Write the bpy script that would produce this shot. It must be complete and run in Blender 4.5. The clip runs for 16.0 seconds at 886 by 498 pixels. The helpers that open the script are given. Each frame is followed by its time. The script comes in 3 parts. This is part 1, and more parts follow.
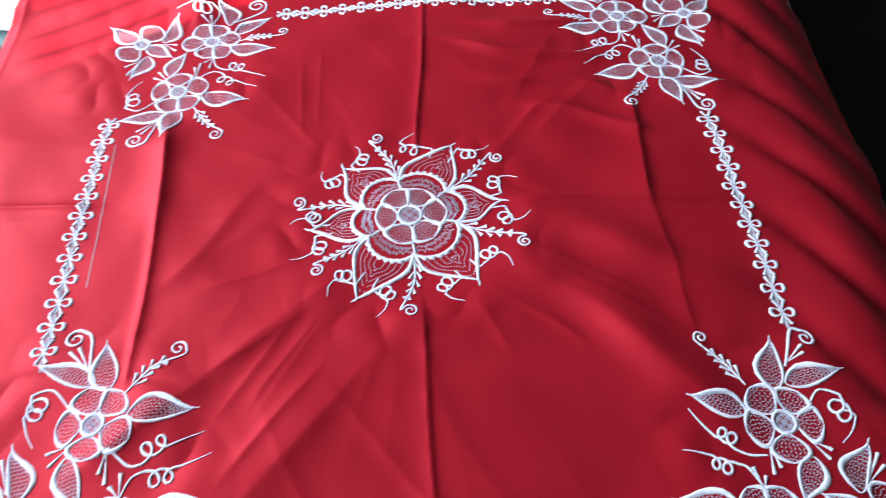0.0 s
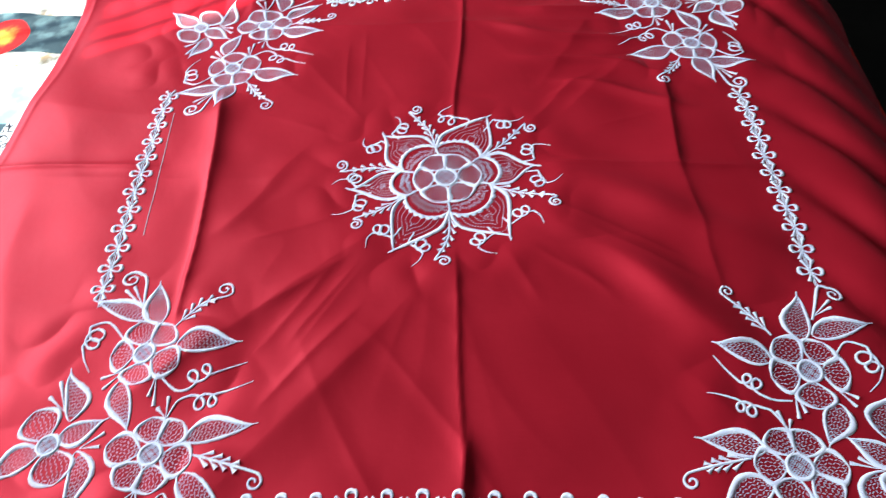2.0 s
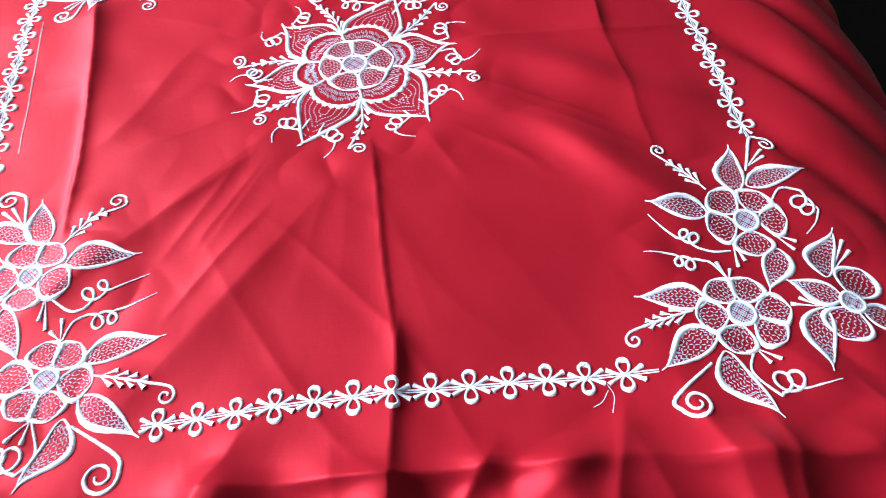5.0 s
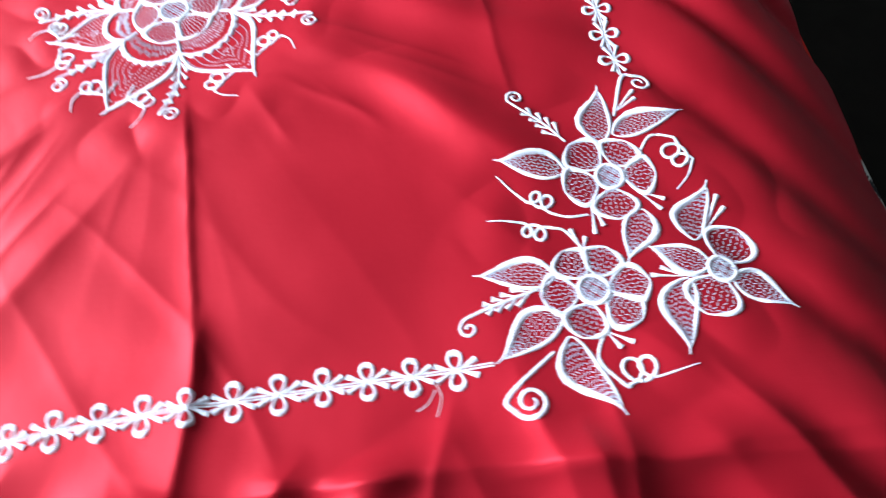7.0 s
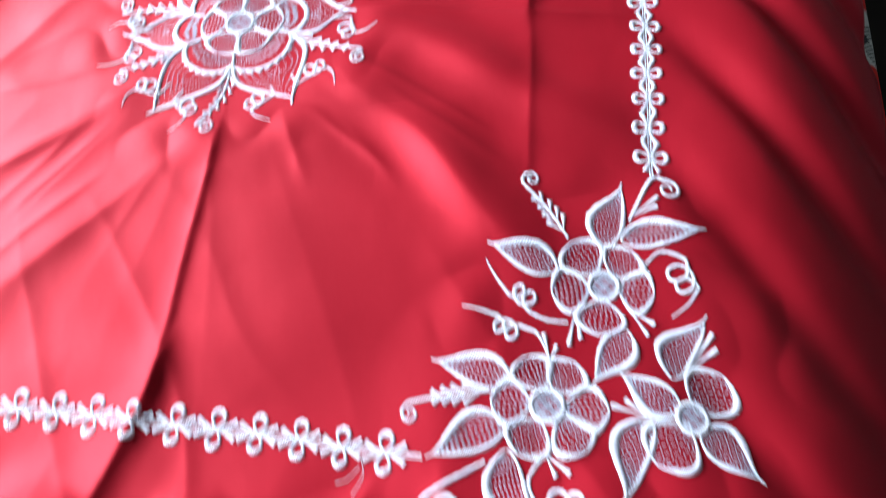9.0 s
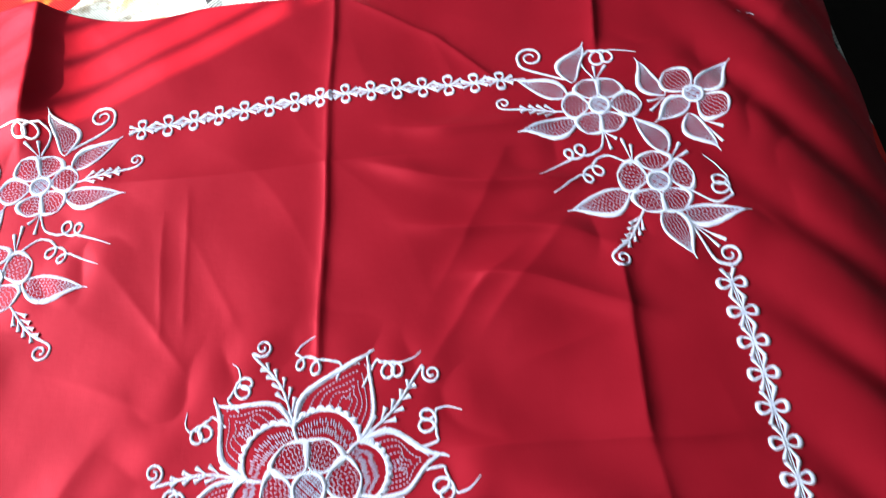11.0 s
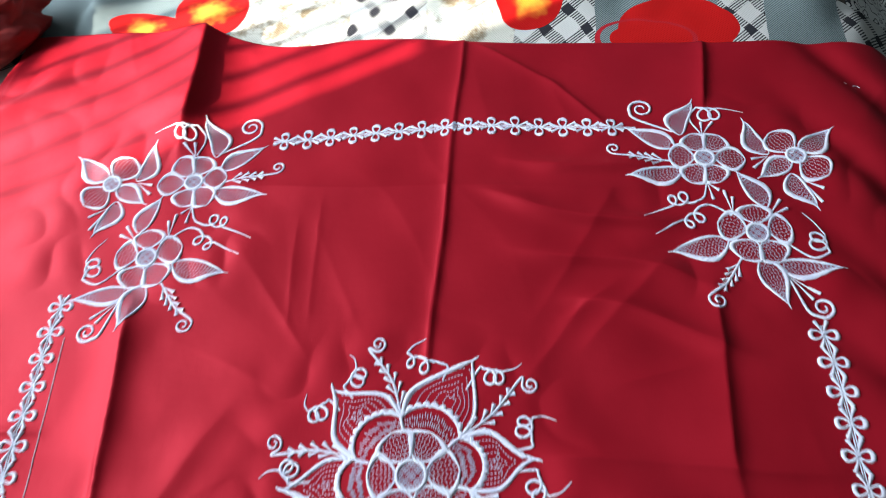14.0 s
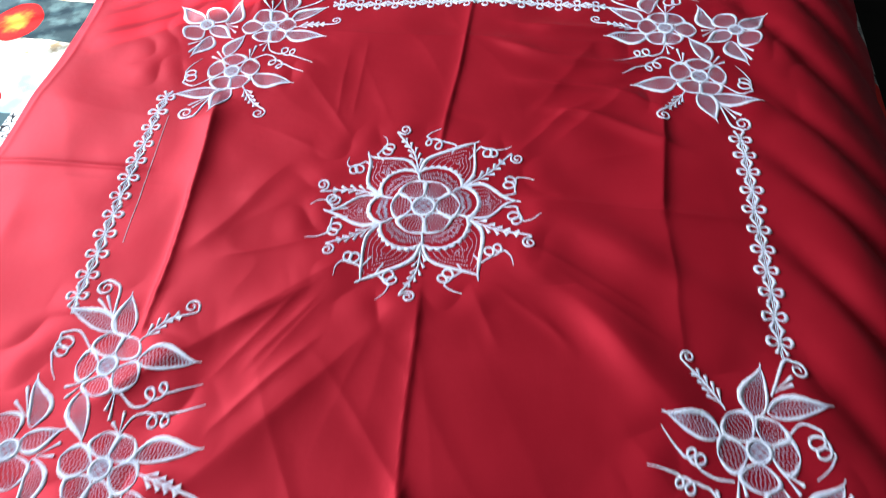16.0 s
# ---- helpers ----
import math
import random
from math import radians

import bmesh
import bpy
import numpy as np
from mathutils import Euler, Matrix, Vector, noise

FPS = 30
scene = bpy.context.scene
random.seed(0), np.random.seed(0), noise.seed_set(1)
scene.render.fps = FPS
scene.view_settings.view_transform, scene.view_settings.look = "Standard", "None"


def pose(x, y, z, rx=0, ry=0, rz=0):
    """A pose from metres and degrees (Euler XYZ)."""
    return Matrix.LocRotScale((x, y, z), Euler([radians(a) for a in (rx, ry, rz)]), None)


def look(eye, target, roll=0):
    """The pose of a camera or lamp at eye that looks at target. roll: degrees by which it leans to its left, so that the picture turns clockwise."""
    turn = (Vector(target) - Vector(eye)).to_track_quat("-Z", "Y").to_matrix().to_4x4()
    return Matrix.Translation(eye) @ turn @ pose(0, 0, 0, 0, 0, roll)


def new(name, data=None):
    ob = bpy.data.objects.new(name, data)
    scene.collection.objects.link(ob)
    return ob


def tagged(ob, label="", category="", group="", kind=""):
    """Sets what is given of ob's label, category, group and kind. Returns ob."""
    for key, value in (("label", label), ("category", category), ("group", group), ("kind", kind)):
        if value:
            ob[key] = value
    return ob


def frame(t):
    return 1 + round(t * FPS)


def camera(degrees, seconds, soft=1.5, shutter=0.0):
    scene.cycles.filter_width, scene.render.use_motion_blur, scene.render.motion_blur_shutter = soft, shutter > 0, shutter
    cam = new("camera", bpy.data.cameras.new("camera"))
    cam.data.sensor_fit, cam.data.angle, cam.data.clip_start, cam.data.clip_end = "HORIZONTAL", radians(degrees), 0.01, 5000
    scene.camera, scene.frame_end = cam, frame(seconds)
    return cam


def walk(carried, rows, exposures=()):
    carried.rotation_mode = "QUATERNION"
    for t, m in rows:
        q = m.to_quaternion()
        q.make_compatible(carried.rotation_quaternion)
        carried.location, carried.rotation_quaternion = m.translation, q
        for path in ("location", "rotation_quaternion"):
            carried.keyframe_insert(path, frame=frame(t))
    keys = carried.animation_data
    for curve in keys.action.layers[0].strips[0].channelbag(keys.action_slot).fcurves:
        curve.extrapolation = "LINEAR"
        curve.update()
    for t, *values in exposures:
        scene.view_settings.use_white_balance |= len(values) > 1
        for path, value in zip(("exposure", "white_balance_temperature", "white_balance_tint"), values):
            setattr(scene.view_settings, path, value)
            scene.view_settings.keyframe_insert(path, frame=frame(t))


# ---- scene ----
cam = camera(67.3, 16.0, soft=1.0, shutter=0.6)
PATH = [
    (0, (0.059, -0.529, 0.693), (0.029, 0.609, -0.952), -1.5),
    (0.5, (0.074, -0.564, 0.692), (-0.068, 0.596, -0.931), -5.7),
    (1, (0.084, -0.591, 0.686), (-0.033, 0.607, -0.911), -4.3),
    (1.5, (0.085, -0.611, 0.68), (-0.042, 0.613, -0.896), -4.8),
    (2, (0.067, -0.626, 0.667), (-0.079, 0.582, -0.92), -4.5),
    (2.5, (0.05, -0.632, 0.651), (-0.147, 0.519, -0.972), -5.3),
    (3, (0.051, -0.647, 0.628), (-0.169, 0.479, -1.01), -7.6),
    (3.5, (0.063, -0.654, 0.615), (-0.071, 0.466, -1.037), -6.2),
    (3.7, (0.069, -0.658, 0.61), (-0.036, 0.453, -1.049), -5.6),
    (5.8, (0.142, -0.638, 0.567), (0.178, 0.396, -1.144), -4.4),
    (6, (0.167, -0.622, 0.573), (0.188, 0.353, -1.173), -5.7),
    (6.5, (0.175, -0.585, 0.565), (0.213, 0.378, -1.188), -7.3),
    (7, (0.249, -0.582, 0.513), (0.263, 0.316, -1.274), -7.0),
    (7.5, (0.324, -0.58, 0.5), (0.187, 0.296, -1.293), -7.9),
    (8, (0.358, -0.587, 0.496), (0.107, 0.266, -1.296), -9.9),
    (8.5, (0.378, -0.583, 0.504), (0.067, 0.306, -1.261), -10.0),
    (9, (0.361, -0.509, 0.525), (0.049, 0.356, -1.251), -12.9),
    (9.5, (0.284, -0.371, 0.569), (0.16, 0.54, -1.207), -8.3),
    (10, (0.223, -0.286, 0.599), (0.136, 0.689, -1.145), -9.4),
    (10.2, (0.196, -0.237, 0.619), (0.167, 0.699, -1.148), -7.0),
    (12.3, (0.146, 0.002, 0.644), (-0.001, 0.888, -1.142), -9.5),
    (12.5, (0.144, 0.002, 0.643), (-0.014, 0.897, -1.139), -9.9),
    (13, (0.125, -0.005, 0.651), (-0.073, 0.91, -1.116), -10.5),
    (13.5, (0.113, -0.046, 0.664), (-0.129, 0.912, -1.076), -11.1),
    (14, (0.101, -0.138, 0.688), (-0.12, 0.874, -1.023), -8.7),
    (14.5, (0.11, -0.25, 0.695), (-0.139, 0.818, -0.977), -7.7),
    (15, (0.119, -0.322, 0.699), (-0.115, 0.723, -0.99), -4.9),
    (15.5, (0.138, -0.427, 0.706), (-0.12, 0.654, -0.957), -4.8),
    (16, (0.153, -0.541, 0.712), (-0.109, 0.566, -0.932), -5.1),
]
walk(cam, [(t, look(eye, target, roll)) for t, eye, target, roll in PATH], [(0, 1.94), (1.5, 1.80), (3.5, 2.10), (5.8, 2.65), (7.0, 2.68), (8.0, 2.62), (8.5, 2.60), (9.5, 2.52), (10.0, 2.38), (12.3, 1.68), (14.0, 1.58), (16.0, 1.78)])

# ---- light ----
SUN_EL = radians(31.0)
SUN_WAY = Vector((0.866 * math.cos(SUN_EL), 0.5 * math.cos(SUN_EL), -math.sin(SUN_EL)))
world = bpy.data.worlds.new("sky")
scene.world = world
world.use_nodes = True
wn = world.node_tree
sky = wn.nodes.new("ShaderNodeTexSky")
sky.sky_type = "NISHITA"
sky.sun_disc = False
sky.sun_elevation = SUN_EL
sky.sun_rotation = radians(240.0)
wn.nodes["Background"].inputs["Strength"].default_value = 0.12
wn.links.new(sky.outputs[0], wn.nodes["Background"].inputs["Color"])
sun_data = bpy.data.lights.new("sun", "SUN")
sun_data.energy = 5.5
sun_data.angle = radians(0.35)
sun_data.color = (1.0, 0.93, 0.82)
sun = new("sun", sun_data)
sun.matrix_world = look((-3, -2, 3), Vector((-3, -2, 3)) + SUN_WAY)
# the window that lets in the sky, in the wall beside the bed
WALL_X, WIN_Y, WIN_Z = -2.2, (-0.735, 1.75), (0.70, 1.95)
sky_data = bpy.data.lights.new("window_light", "AREA")
sky_data.shape = "RECTANGLE"
sky_data.size, sky_data.size_y = WIN_Z[1] - WIN_Z[0] - 0.04, WIN_Y[1] - WIN_Y[0] - 0.04
sky_data.energy = 82.0
sky_data.color = (0.78, 0.89, 1.0)
sky_lamp = new("window_light", sky_data)
sky_lamp.matrix_world = Matrix.Translation((WALL_X + 0.01, sum(WIN_Y) / 2, sum(WIN_Z) / 2)) @ pose(0, 0, 0, 0, -90, 0)


# ---- materials ----
class Nodes:
    """Short hand for a node material."""

    def __init__(self, name):
        self.mat = bpy.data.materials.new(name)
        self.mat.use_nodes = True
        self.t = self.mat.node_tree
        self.bsdf = self.t.nodes["Principled BSDF"]

    def add(self, kind, **values):
        n = self.t.nodes.new(kind)
        for k, v in values.items():
            setattr(n, k, v)
        return n

    def put(self, value, socket):
        if hasattr(value, "is_output"):
            self.t.links.new(value, socket)
        else:
            socket.default_value = value

    def math(self, op, a, b=0.0, c=0.0):
        n = self.add("ShaderNodeMath", operation=op)
        for v, i in zip((a, b, c), n.inputs):
            self.put(v, i)
        return n.outputs[0]

    def mix(self, f, a, b):
        n = self.add("ShaderNodeMix", data_type="RGBA")
        self.put(f, n.inputs[0])
        self.put(a if hasattr(a, "is_output") else (*a, 1), n.inputs[6])
        self.put(b if hasattr(b, "is_output") else (*b, 1), n.inputs[7])
        return n.outputs[2]

    def noise(self, vec, scale, detail=3.0, rough=0.55, distortion=0.0):
        n = self.add("ShaderNodeTexNoise")
        self.put(vec, n.inputs["Vector"])
        n.inputs["Scale"].default_value = scale
        n.inputs["Detail"].default_value = detail
        n.inputs["Roughness"].default_value = rough
        n.inputs["Distortion"].default_value = distortion
        return n.outputs["Fac"]

    def ramp(self, f, lo, hi):
        n = self.add("ShaderNodeMapRange", interpolation_type="SMOOTHSTEP")
        self.put(f, n.inputs[0])
        n.inputs[1].default_value, n.inputs[2].default_value = lo, hi
        return n.outputs[0]

    def place(self, scale=(1, 1, 1), turn=0.0):
        c = self.add("ShaderNodeTexCoord")
        m = self.add("ShaderNodeMapping")
        m.inputs["Scale"].default_value = scale
        m.inputs["Rotation"].default_value = (0, 0, radians(turn))
        self.t.links.new(c.outputs["Object"], m.inputs["Vector"])
        return m.outputs[0]

    def bump(self, height, strength, distance, normal=None):
        b = self.add("ShaderNodeBump")
        b.inputs["Strength"].default_value = strength
        b.inputs["Distance"].default_value = distance
        self.put(height, b.inputs["Height"])
        if normal is not None:
            self.t.links.new(normal, b.inputs["Normal"])
        return b.outputs[0]

    def set(self, **values):
        for k, v in values.items():
            self.put(v, self.bsdf.inputs[k.replace("_", " ")])
        return self.mat


def satin_material():
    m = Nodes("red_satin")
    p = m.place()
    cloud = m.noise(p, 6.0, 4.0)
    weave = m.noise(m.place((900, 60, 1)), 1.0, 2.0)
    weft = m.noise(m.place((45, 700, 1)), 1.0, 2.0)
    crumple = m.noise(p, 30.0, 3.0, 0.5, 0.0)
    colour = m.mix(m.ramp(cloud, 0.3, 0.75), (0.285, 0.0066, 0.0150), (0.34, 0.0096, 0.0200))
    colour = m.mix(m.math("MULTIPLY", weave, 0.35), colour, (0.235, 0.0055, 0.012))
    n = m.bump(crumple, 0.16, 0.004)
    n = m.bump(m.math("ADD", weave, weft), 0.12, 0.0006, n)
    m.set(Base_Color=colour, Roughness=m.math("MULTIPLY_ADD", cloud, 0.10, 0.45), Normal=n)
    m.bsdf.inputs["Metallic"].default_value = 0.26
    m.bsdf.inputs["Specular IOR Level"].default_value = 0.16
    m.bsdf.inputs["Specular Tint"].default_value = (1.0, 0.45, 0.52, 1)
    return m.mat


def thread_material(name, pale, white):
    m = Nodes(name)
    uv = m.add("ShaderNodeUVMap")
    sep = m.add("ShaderNodeSeparateXYZ")
    m.t.links.new(uv.outputs[0], sep.inputs[0])
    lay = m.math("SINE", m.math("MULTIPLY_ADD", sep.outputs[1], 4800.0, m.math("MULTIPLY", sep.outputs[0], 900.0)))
    fuzz = m.noise(m.place(), 900.0, 2.0)
    patch = m.noise(m.place(), 60.0, 3.0)
    colour = m.mix(m.ramp(patch, 0.35, 0.7), pale, white)
    # bluish dark mixed between the lays: shade of the grooves put into the colour
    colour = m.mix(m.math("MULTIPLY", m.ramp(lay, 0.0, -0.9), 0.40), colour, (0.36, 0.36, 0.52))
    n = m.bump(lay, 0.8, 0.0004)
    n = m.bump(fuzz, 0.15, 0.0003, n)
    m.set(Base_Color=colour, Roughness=0.42, Normal=n)
    m.bsdf.inputs["Sheen Weight"].default_value = 0.2
    m.bsdf.inputs["Specular IOR Level"].default_value = 0.55
    return m.mat


def blanket_material():
    m = Nodes("printed_blanket")
    p = m.place()
    wob = m.noise(p, 9.0, 2.0)
    sep = m.add("ShaderNodeSeparateXYZ")
    m.t.links.new(p, sep.inputs[0])
    x = m.math("ADD", sep.outputs[0], m.math("MULTIPLY_ADD", wob, 0.03, -0.015))
    y = m.math("ADD", sep.outputs[1], m.math("MULTIPLY_ADD", wob, 0.03, -0.015))
    # twill of the grey ground
    twill = m.math("SINE", m.math("MULTIPLY", m.math("ADD", sep.outputs[0], sep.outputs[1]), 1500.0))
    twill2 = m.math("SINE", m.math("MULTIPLY", m.math("SUBTRACT", sep.outputs[0], sep.outputs[1]), 1100.0))
    grey = m.mix(m.ramp(twill, -0.6, 0.6), (0.07, 0.10, 0.10), (0.24, 0.29, 0.29))
    # lattice of dark bands on white
    u = m.math("MULTIPLY", m.math("ADD", x, m.math("MULTIPLY", y, 0.8)), 17.0)
    v = m.math("MULTIPLY", m.math("SUBTRACT", x, m.math("MULTIPLY", y, 0.9)), 17.0)
    bu = m.math("LESS_THAN", m.math("FRACT", u), 0.36)
    bv = m.math("LESS_THAN", m.math("FRACT", v), 0.36)
    half = m.mix(m.ramp(twill2, -0.3, 0.3), (0.55, 0.55, 0.52), (0.05, 0.05, 0.05))
    lattice = m.mix(m.math("MAXIMUM", bu, bv), (0.55, 0.55, 0.52), half)
    lattice = m.mix(m.math("MULTIPLY", bu, bv), lattice, (0.025, 0.025, 0.03))
    # mottled brown on cream
    mott = m.ramp(m.noise(p, 22.0, 5.0, 0.65), 0.45, 0.66)
    brown = m.mix(mott, (0.60, 0.58, 0.50), (0.20, 0.15, 0.09))
    teal = m.mix(m.ramp(m.noise(p, 15.0, 4.0), 0.45, 0.6), (0.02, 0.04, 0.05), (0.07, 0.12, 0.13))
    pale = m.mix(m.ramp(m.noise(p, 18.0, 3.0), 0.4, 0.62), (0.80, 0.84, 0.82), (0.38, 0.58, 0.60))

    wander = m.noise(p, 34.0, 1.0)
    line = m.math("LESS_THAN", m.math("ABSOLUTE", m.math("SUBTRACT", m.math("FRACT", m.math("MULTIPLY", wander, 7.0)), 0.5)), 0.10)
    scribble = m.mix(line, (0.66, 0.66, 0.63), (0.03, 0.03, 0.035))
    umber = m.mix(m.ramp(m.noise(p, 12.0, 4.0), 0.4, 0.62), (0.03, 0.024, 0.018), (0.10, 0.085, 0.065))

    def pick(value, stops):
        """The panels of the print, one after another along a line."""
        out = stops[0][1]
        for edge, c in stops[1:]:
            out = m.mix(m.math("GREATER_THAN", value, edge), out, c)
        return out

    row_far = pick(x, [(-9, grey), (-0.36, brown), (-0.17, lattice), (-0.05, brown), (0.09, lattice), (0.205, grey), (0.385, lattice), (0.45, grey), (0.56, lattice), (0.75, grey)])
    row_side = pick(y, [(-9, pale), (-0.45, lattice), (-0.30, grey), (-0.12, pale), (0.03, teal), (0.12, pale), (0.25, brown), (0.29, teal), (0.40, brown), (0.50, lattice), (0.62, grey)])
    row_back = pick(x, [(-9, grey), (-0.34, scribble), (-0.20, umber), (-0.06, scribble), (0.06, umber), (0.16, grey), (0.30, lattice), (0.44, umber), (0.58, scribble), (0.72, grey)])
    row_far = m.mix(m.math("GREATER_THAN", y, 0.735), row_far, row_back)
    side = m.math("LESS_THAN", x, -0.60)
    colour = m.mix(side, row_far, row_side)
    edge_band = m.math("MULTIPLY", m.math("GREATER_THAN", x, -0.69), m.math("MULTIPLY", side, m.math("LESS_THAN", y, 0.12)))
    colour = m.mix(edge_band, colour, scribble)
    low = m.math("LESS_THAN", y, -0.5)
    colour = m.mix(low, colour, pale)
    right = m.math("GREATER_THAN", x, 0.62)
    colour = m.mix(m.math("MULTIPLY", right, m.math("LESS_THAN", y, 0.5)), colour, m.mix(m.ramp(m.noise(p, 7.0, 1.0), 0.5, 0.52), lattice, (0.62, 0.02, 0.015)))

    def disc(cx, cy, rx, ry):
        a = m.math("DIVIDE", m.math("SUBTRACT", x, cx), rx)
        b = m.math("DIVIDE", m.math("SUBTRACT", y, cy), ry)
        return m.math("SQRT", m.math("ADD", m.math("MULTIPLY", a, a), m.math("MULTIPLY", b, b)))

    for cx, cy, rx, ry, warm in ((0.325, 0.665, 0.085, 0.062, 0), (0.275, 0.64, 0.05, 0.03, 0), (0.105, 0.705, 0.048, 0.05, 1), (-0.40, 0.70, 0.06, 0.06, 1), (-0.50, 0.665, 0.06, 0.03, 1), (-0.785, 0.135, 0.06, 0.05, 0), (-0.80, 0.33, 0.05, 0.05, 1), (0.52, 0.84, 0.1, 0.07, 1), (-0.15, 0.86, 0.1, 0.07, 0), (-0.9, 0.0, 0.09, 0.07, 0), (-0.95, -0.35, 0.09, 0.07, 1)):
        d = disc(cx, cy, rx, ry)
        red = (0.45, 0.004, 0.004)
        if warm:
            red = m.mix(m.ramp(m.math("ADD", d, m.math("MULTIPLY", m.noise(p, 40.0, 2.0), 0.9)), 1.15, 0.55), red, (0.72, 0.28, 0.03))
        colour = m.mix(m.math("LESS_THAN", d, 1.0), colour, red)
        if cy == 0.64:
            ring = m.math("MULTIPLY", m.math("GREATER_THAN", d, 1.30), m.math("LESS_THAN", d, 1.44))
            colour = m.mix(ring, colour, (0.40, 0.012, 0.02))
    n = m.bump(m.math("ADD", twill, m.math("MULTIPLY", m.noise(p, 500.0, 2.0), 2.0)), 0.35, 0.0006)
    m.set(Base_Color=colour, Roughness=0.85, Normal=n)
    m.bsdf.inputs["Specular IOR Level"].default_value = 0.15
    return m.mat


def plain_material(name, a, b, scale, rough, bump=0.2, depth=0.002):
    m = Nodes(name)
    p = m.place()
    f = m.noise(p, scale, 5.0)
    g = m.noise(p, scale * 9, 3.0)
    colour = m.mix(m.ramp(f, 0.3, 0.7), a, b)
    m.set(Base_Color=colour, Roughness=m.math("MULTIPLY_ADD", g, 0.2, rough - 0.1), Normal=m.bump(m.math("ADD", f, g), bump, depth))
    return m.mat


SATIN = satin_material()
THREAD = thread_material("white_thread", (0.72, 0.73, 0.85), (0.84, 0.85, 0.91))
# same white thread for thin fill stitches, coloured darker for shade between outlines
SHADED_FINE_THREAD = thread_material("shaded_fine_thread", (0.42, 0.42, 0.56), (0.55, 0.55, 0.68))
BLANKET = blanket_material()
PLASTER = plain_material("painted_plaster", (0.065, 0.072, 0.070), (0.085, 0.092, 0.088), 3.0, 0.85)
# near-black base puts the shade beside the bed into the floor's colour
CONCRETE = plain_material("shaded_floor", (0.008, 0.006, 0.005), (0.014, 0.011, 0.009), 4.0, 0.8)
WOOD = plain_material("dark_wood", (0.035, 0.016, 0.009), (0.07, 0.032, 0.017), 6.0, 0.5)
# low specular keeps the painted-in floor shade black
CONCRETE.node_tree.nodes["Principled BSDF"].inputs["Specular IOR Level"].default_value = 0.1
TICKING = plain_material("mattress_ticking", (0.32, 0.30, 0.27), (0.4, 0.38, 0.34), 20.0, 0.9)
IRON = plain_material("painted_iron", (0.05, 0.05, 0.055), (0.09, 0.09, 0.1), 30.0, 0.5)
DEEP_RED = plain_material("crumpled_red_cotton", (0.16, 0.006, 0.006), (0.24, 0.010, 0.010), 12.0, 0.8)
CHALK = plain_material("tailors_chalk", (0.30, 0.22, 0.25), (0.38, 0.30, 0.33), 90.0, 0.9)


# ---- building helpers ----
def mesh_object(name, verts, faces, material, parent=None, uvs=None, smooth=True):
    me = bpy.data.meshes.new(name)
    me.from_pydata([tuple(v) for v in verts], [], faces)
    if uvs is not None:
        layer = me.uv_layers.new(name="UVMap")
        idx = np.empty(len(me.loops), dtype=np.int32)
        me.loops.foreach_get("vertex_index", idx)
        layer.data.foreach_set("uv", np.asarray(uvs, dtype=np.float32)[idx].ravel())
    if smooth:
        me.polygons.foreach_set("use_smooth", [True] * len(me.polygons))
    me.materials.append(material)
    ob = new(name, me)
    ob.parent = parent
    return ob


def box(name, lo, hi, material, parent=None, bevel=0.0):
    bm = bmesh.new()
    bmesh.ops.create_cube(bm, size=1.0)
    for v in bm.verts:
        v.co = Vector([l + (c + 0.5) * (h - l) for l, h, c in zip(lo, hi, v.co)])
    if bevel:
        bmesh.ops.bevel(bm, geom=bm.edges[:], offset=bevel, segments=3, affect="EDGES")
    me = bpy.data.meshes.new(name)
    bm.to_mesh(me)
    bm.free()
    me.materials.append(material)
    ob = new(name, me)
    ob.parent = parent
    return ob


# ---- the lie of the cloth ----
def smooth(a, b, v):
    t = np.clip((v - a) / (b - a), 0, 1)
    return t * t * (3 - 2 * t)


def waves(x, y, scale, seed):
    """A soft random surface between about -1 and 1."""
    r = np.random.RandomState(seed)
    out = 0.0 * x
    for _ in range(7):
        ang, f, ph = r.uniform(0, math.pi), scale * r.uniform(0.6, 1.7), r.uniform(0, 6.28)
        out = out + np.sin(f * (x * math.cos(ang) + y * math.sin(ang)) + ph)
    return out / 4.0


def ridge(x, y, p, q, height, left, right, fade=0.05, sharp=1.0):
    """A fold from p to q; left and right are the widths of its two flanks, seen from p towards q."""
    px, py = p
    dx, dy = q[0] - px, q[1] - py
    length = math.hypot(dx, dy)
    dx, dy = dx / length, dy / length
    along = (x - px) * dx + (y - py) * dy
    side = (x - px) * dy - (y - py) * dx
    side = side + (0.0015 if sharp < 1.45 else 0.008) * np.sin(along * 23 + px * 40)
    w = np.where(side < 0, left, right)
    inside = smooth(-fade, fade, along) * (1 - smooth(length - fade, length + fade, along))
    return 1.5 * height * inside * np.exp(-((np.abs(side) + 1e-9) / w) ** sharp)


def bed_top(x, y):
    """The bed's own top, which rounds off towards its open side."""
    return -1.7 * np.clip(x - 0.535, 0, 0.3) ** 2 - 0.50 * np.clip(x - 0.39, 0, 0.4) ** 2 - 0.004


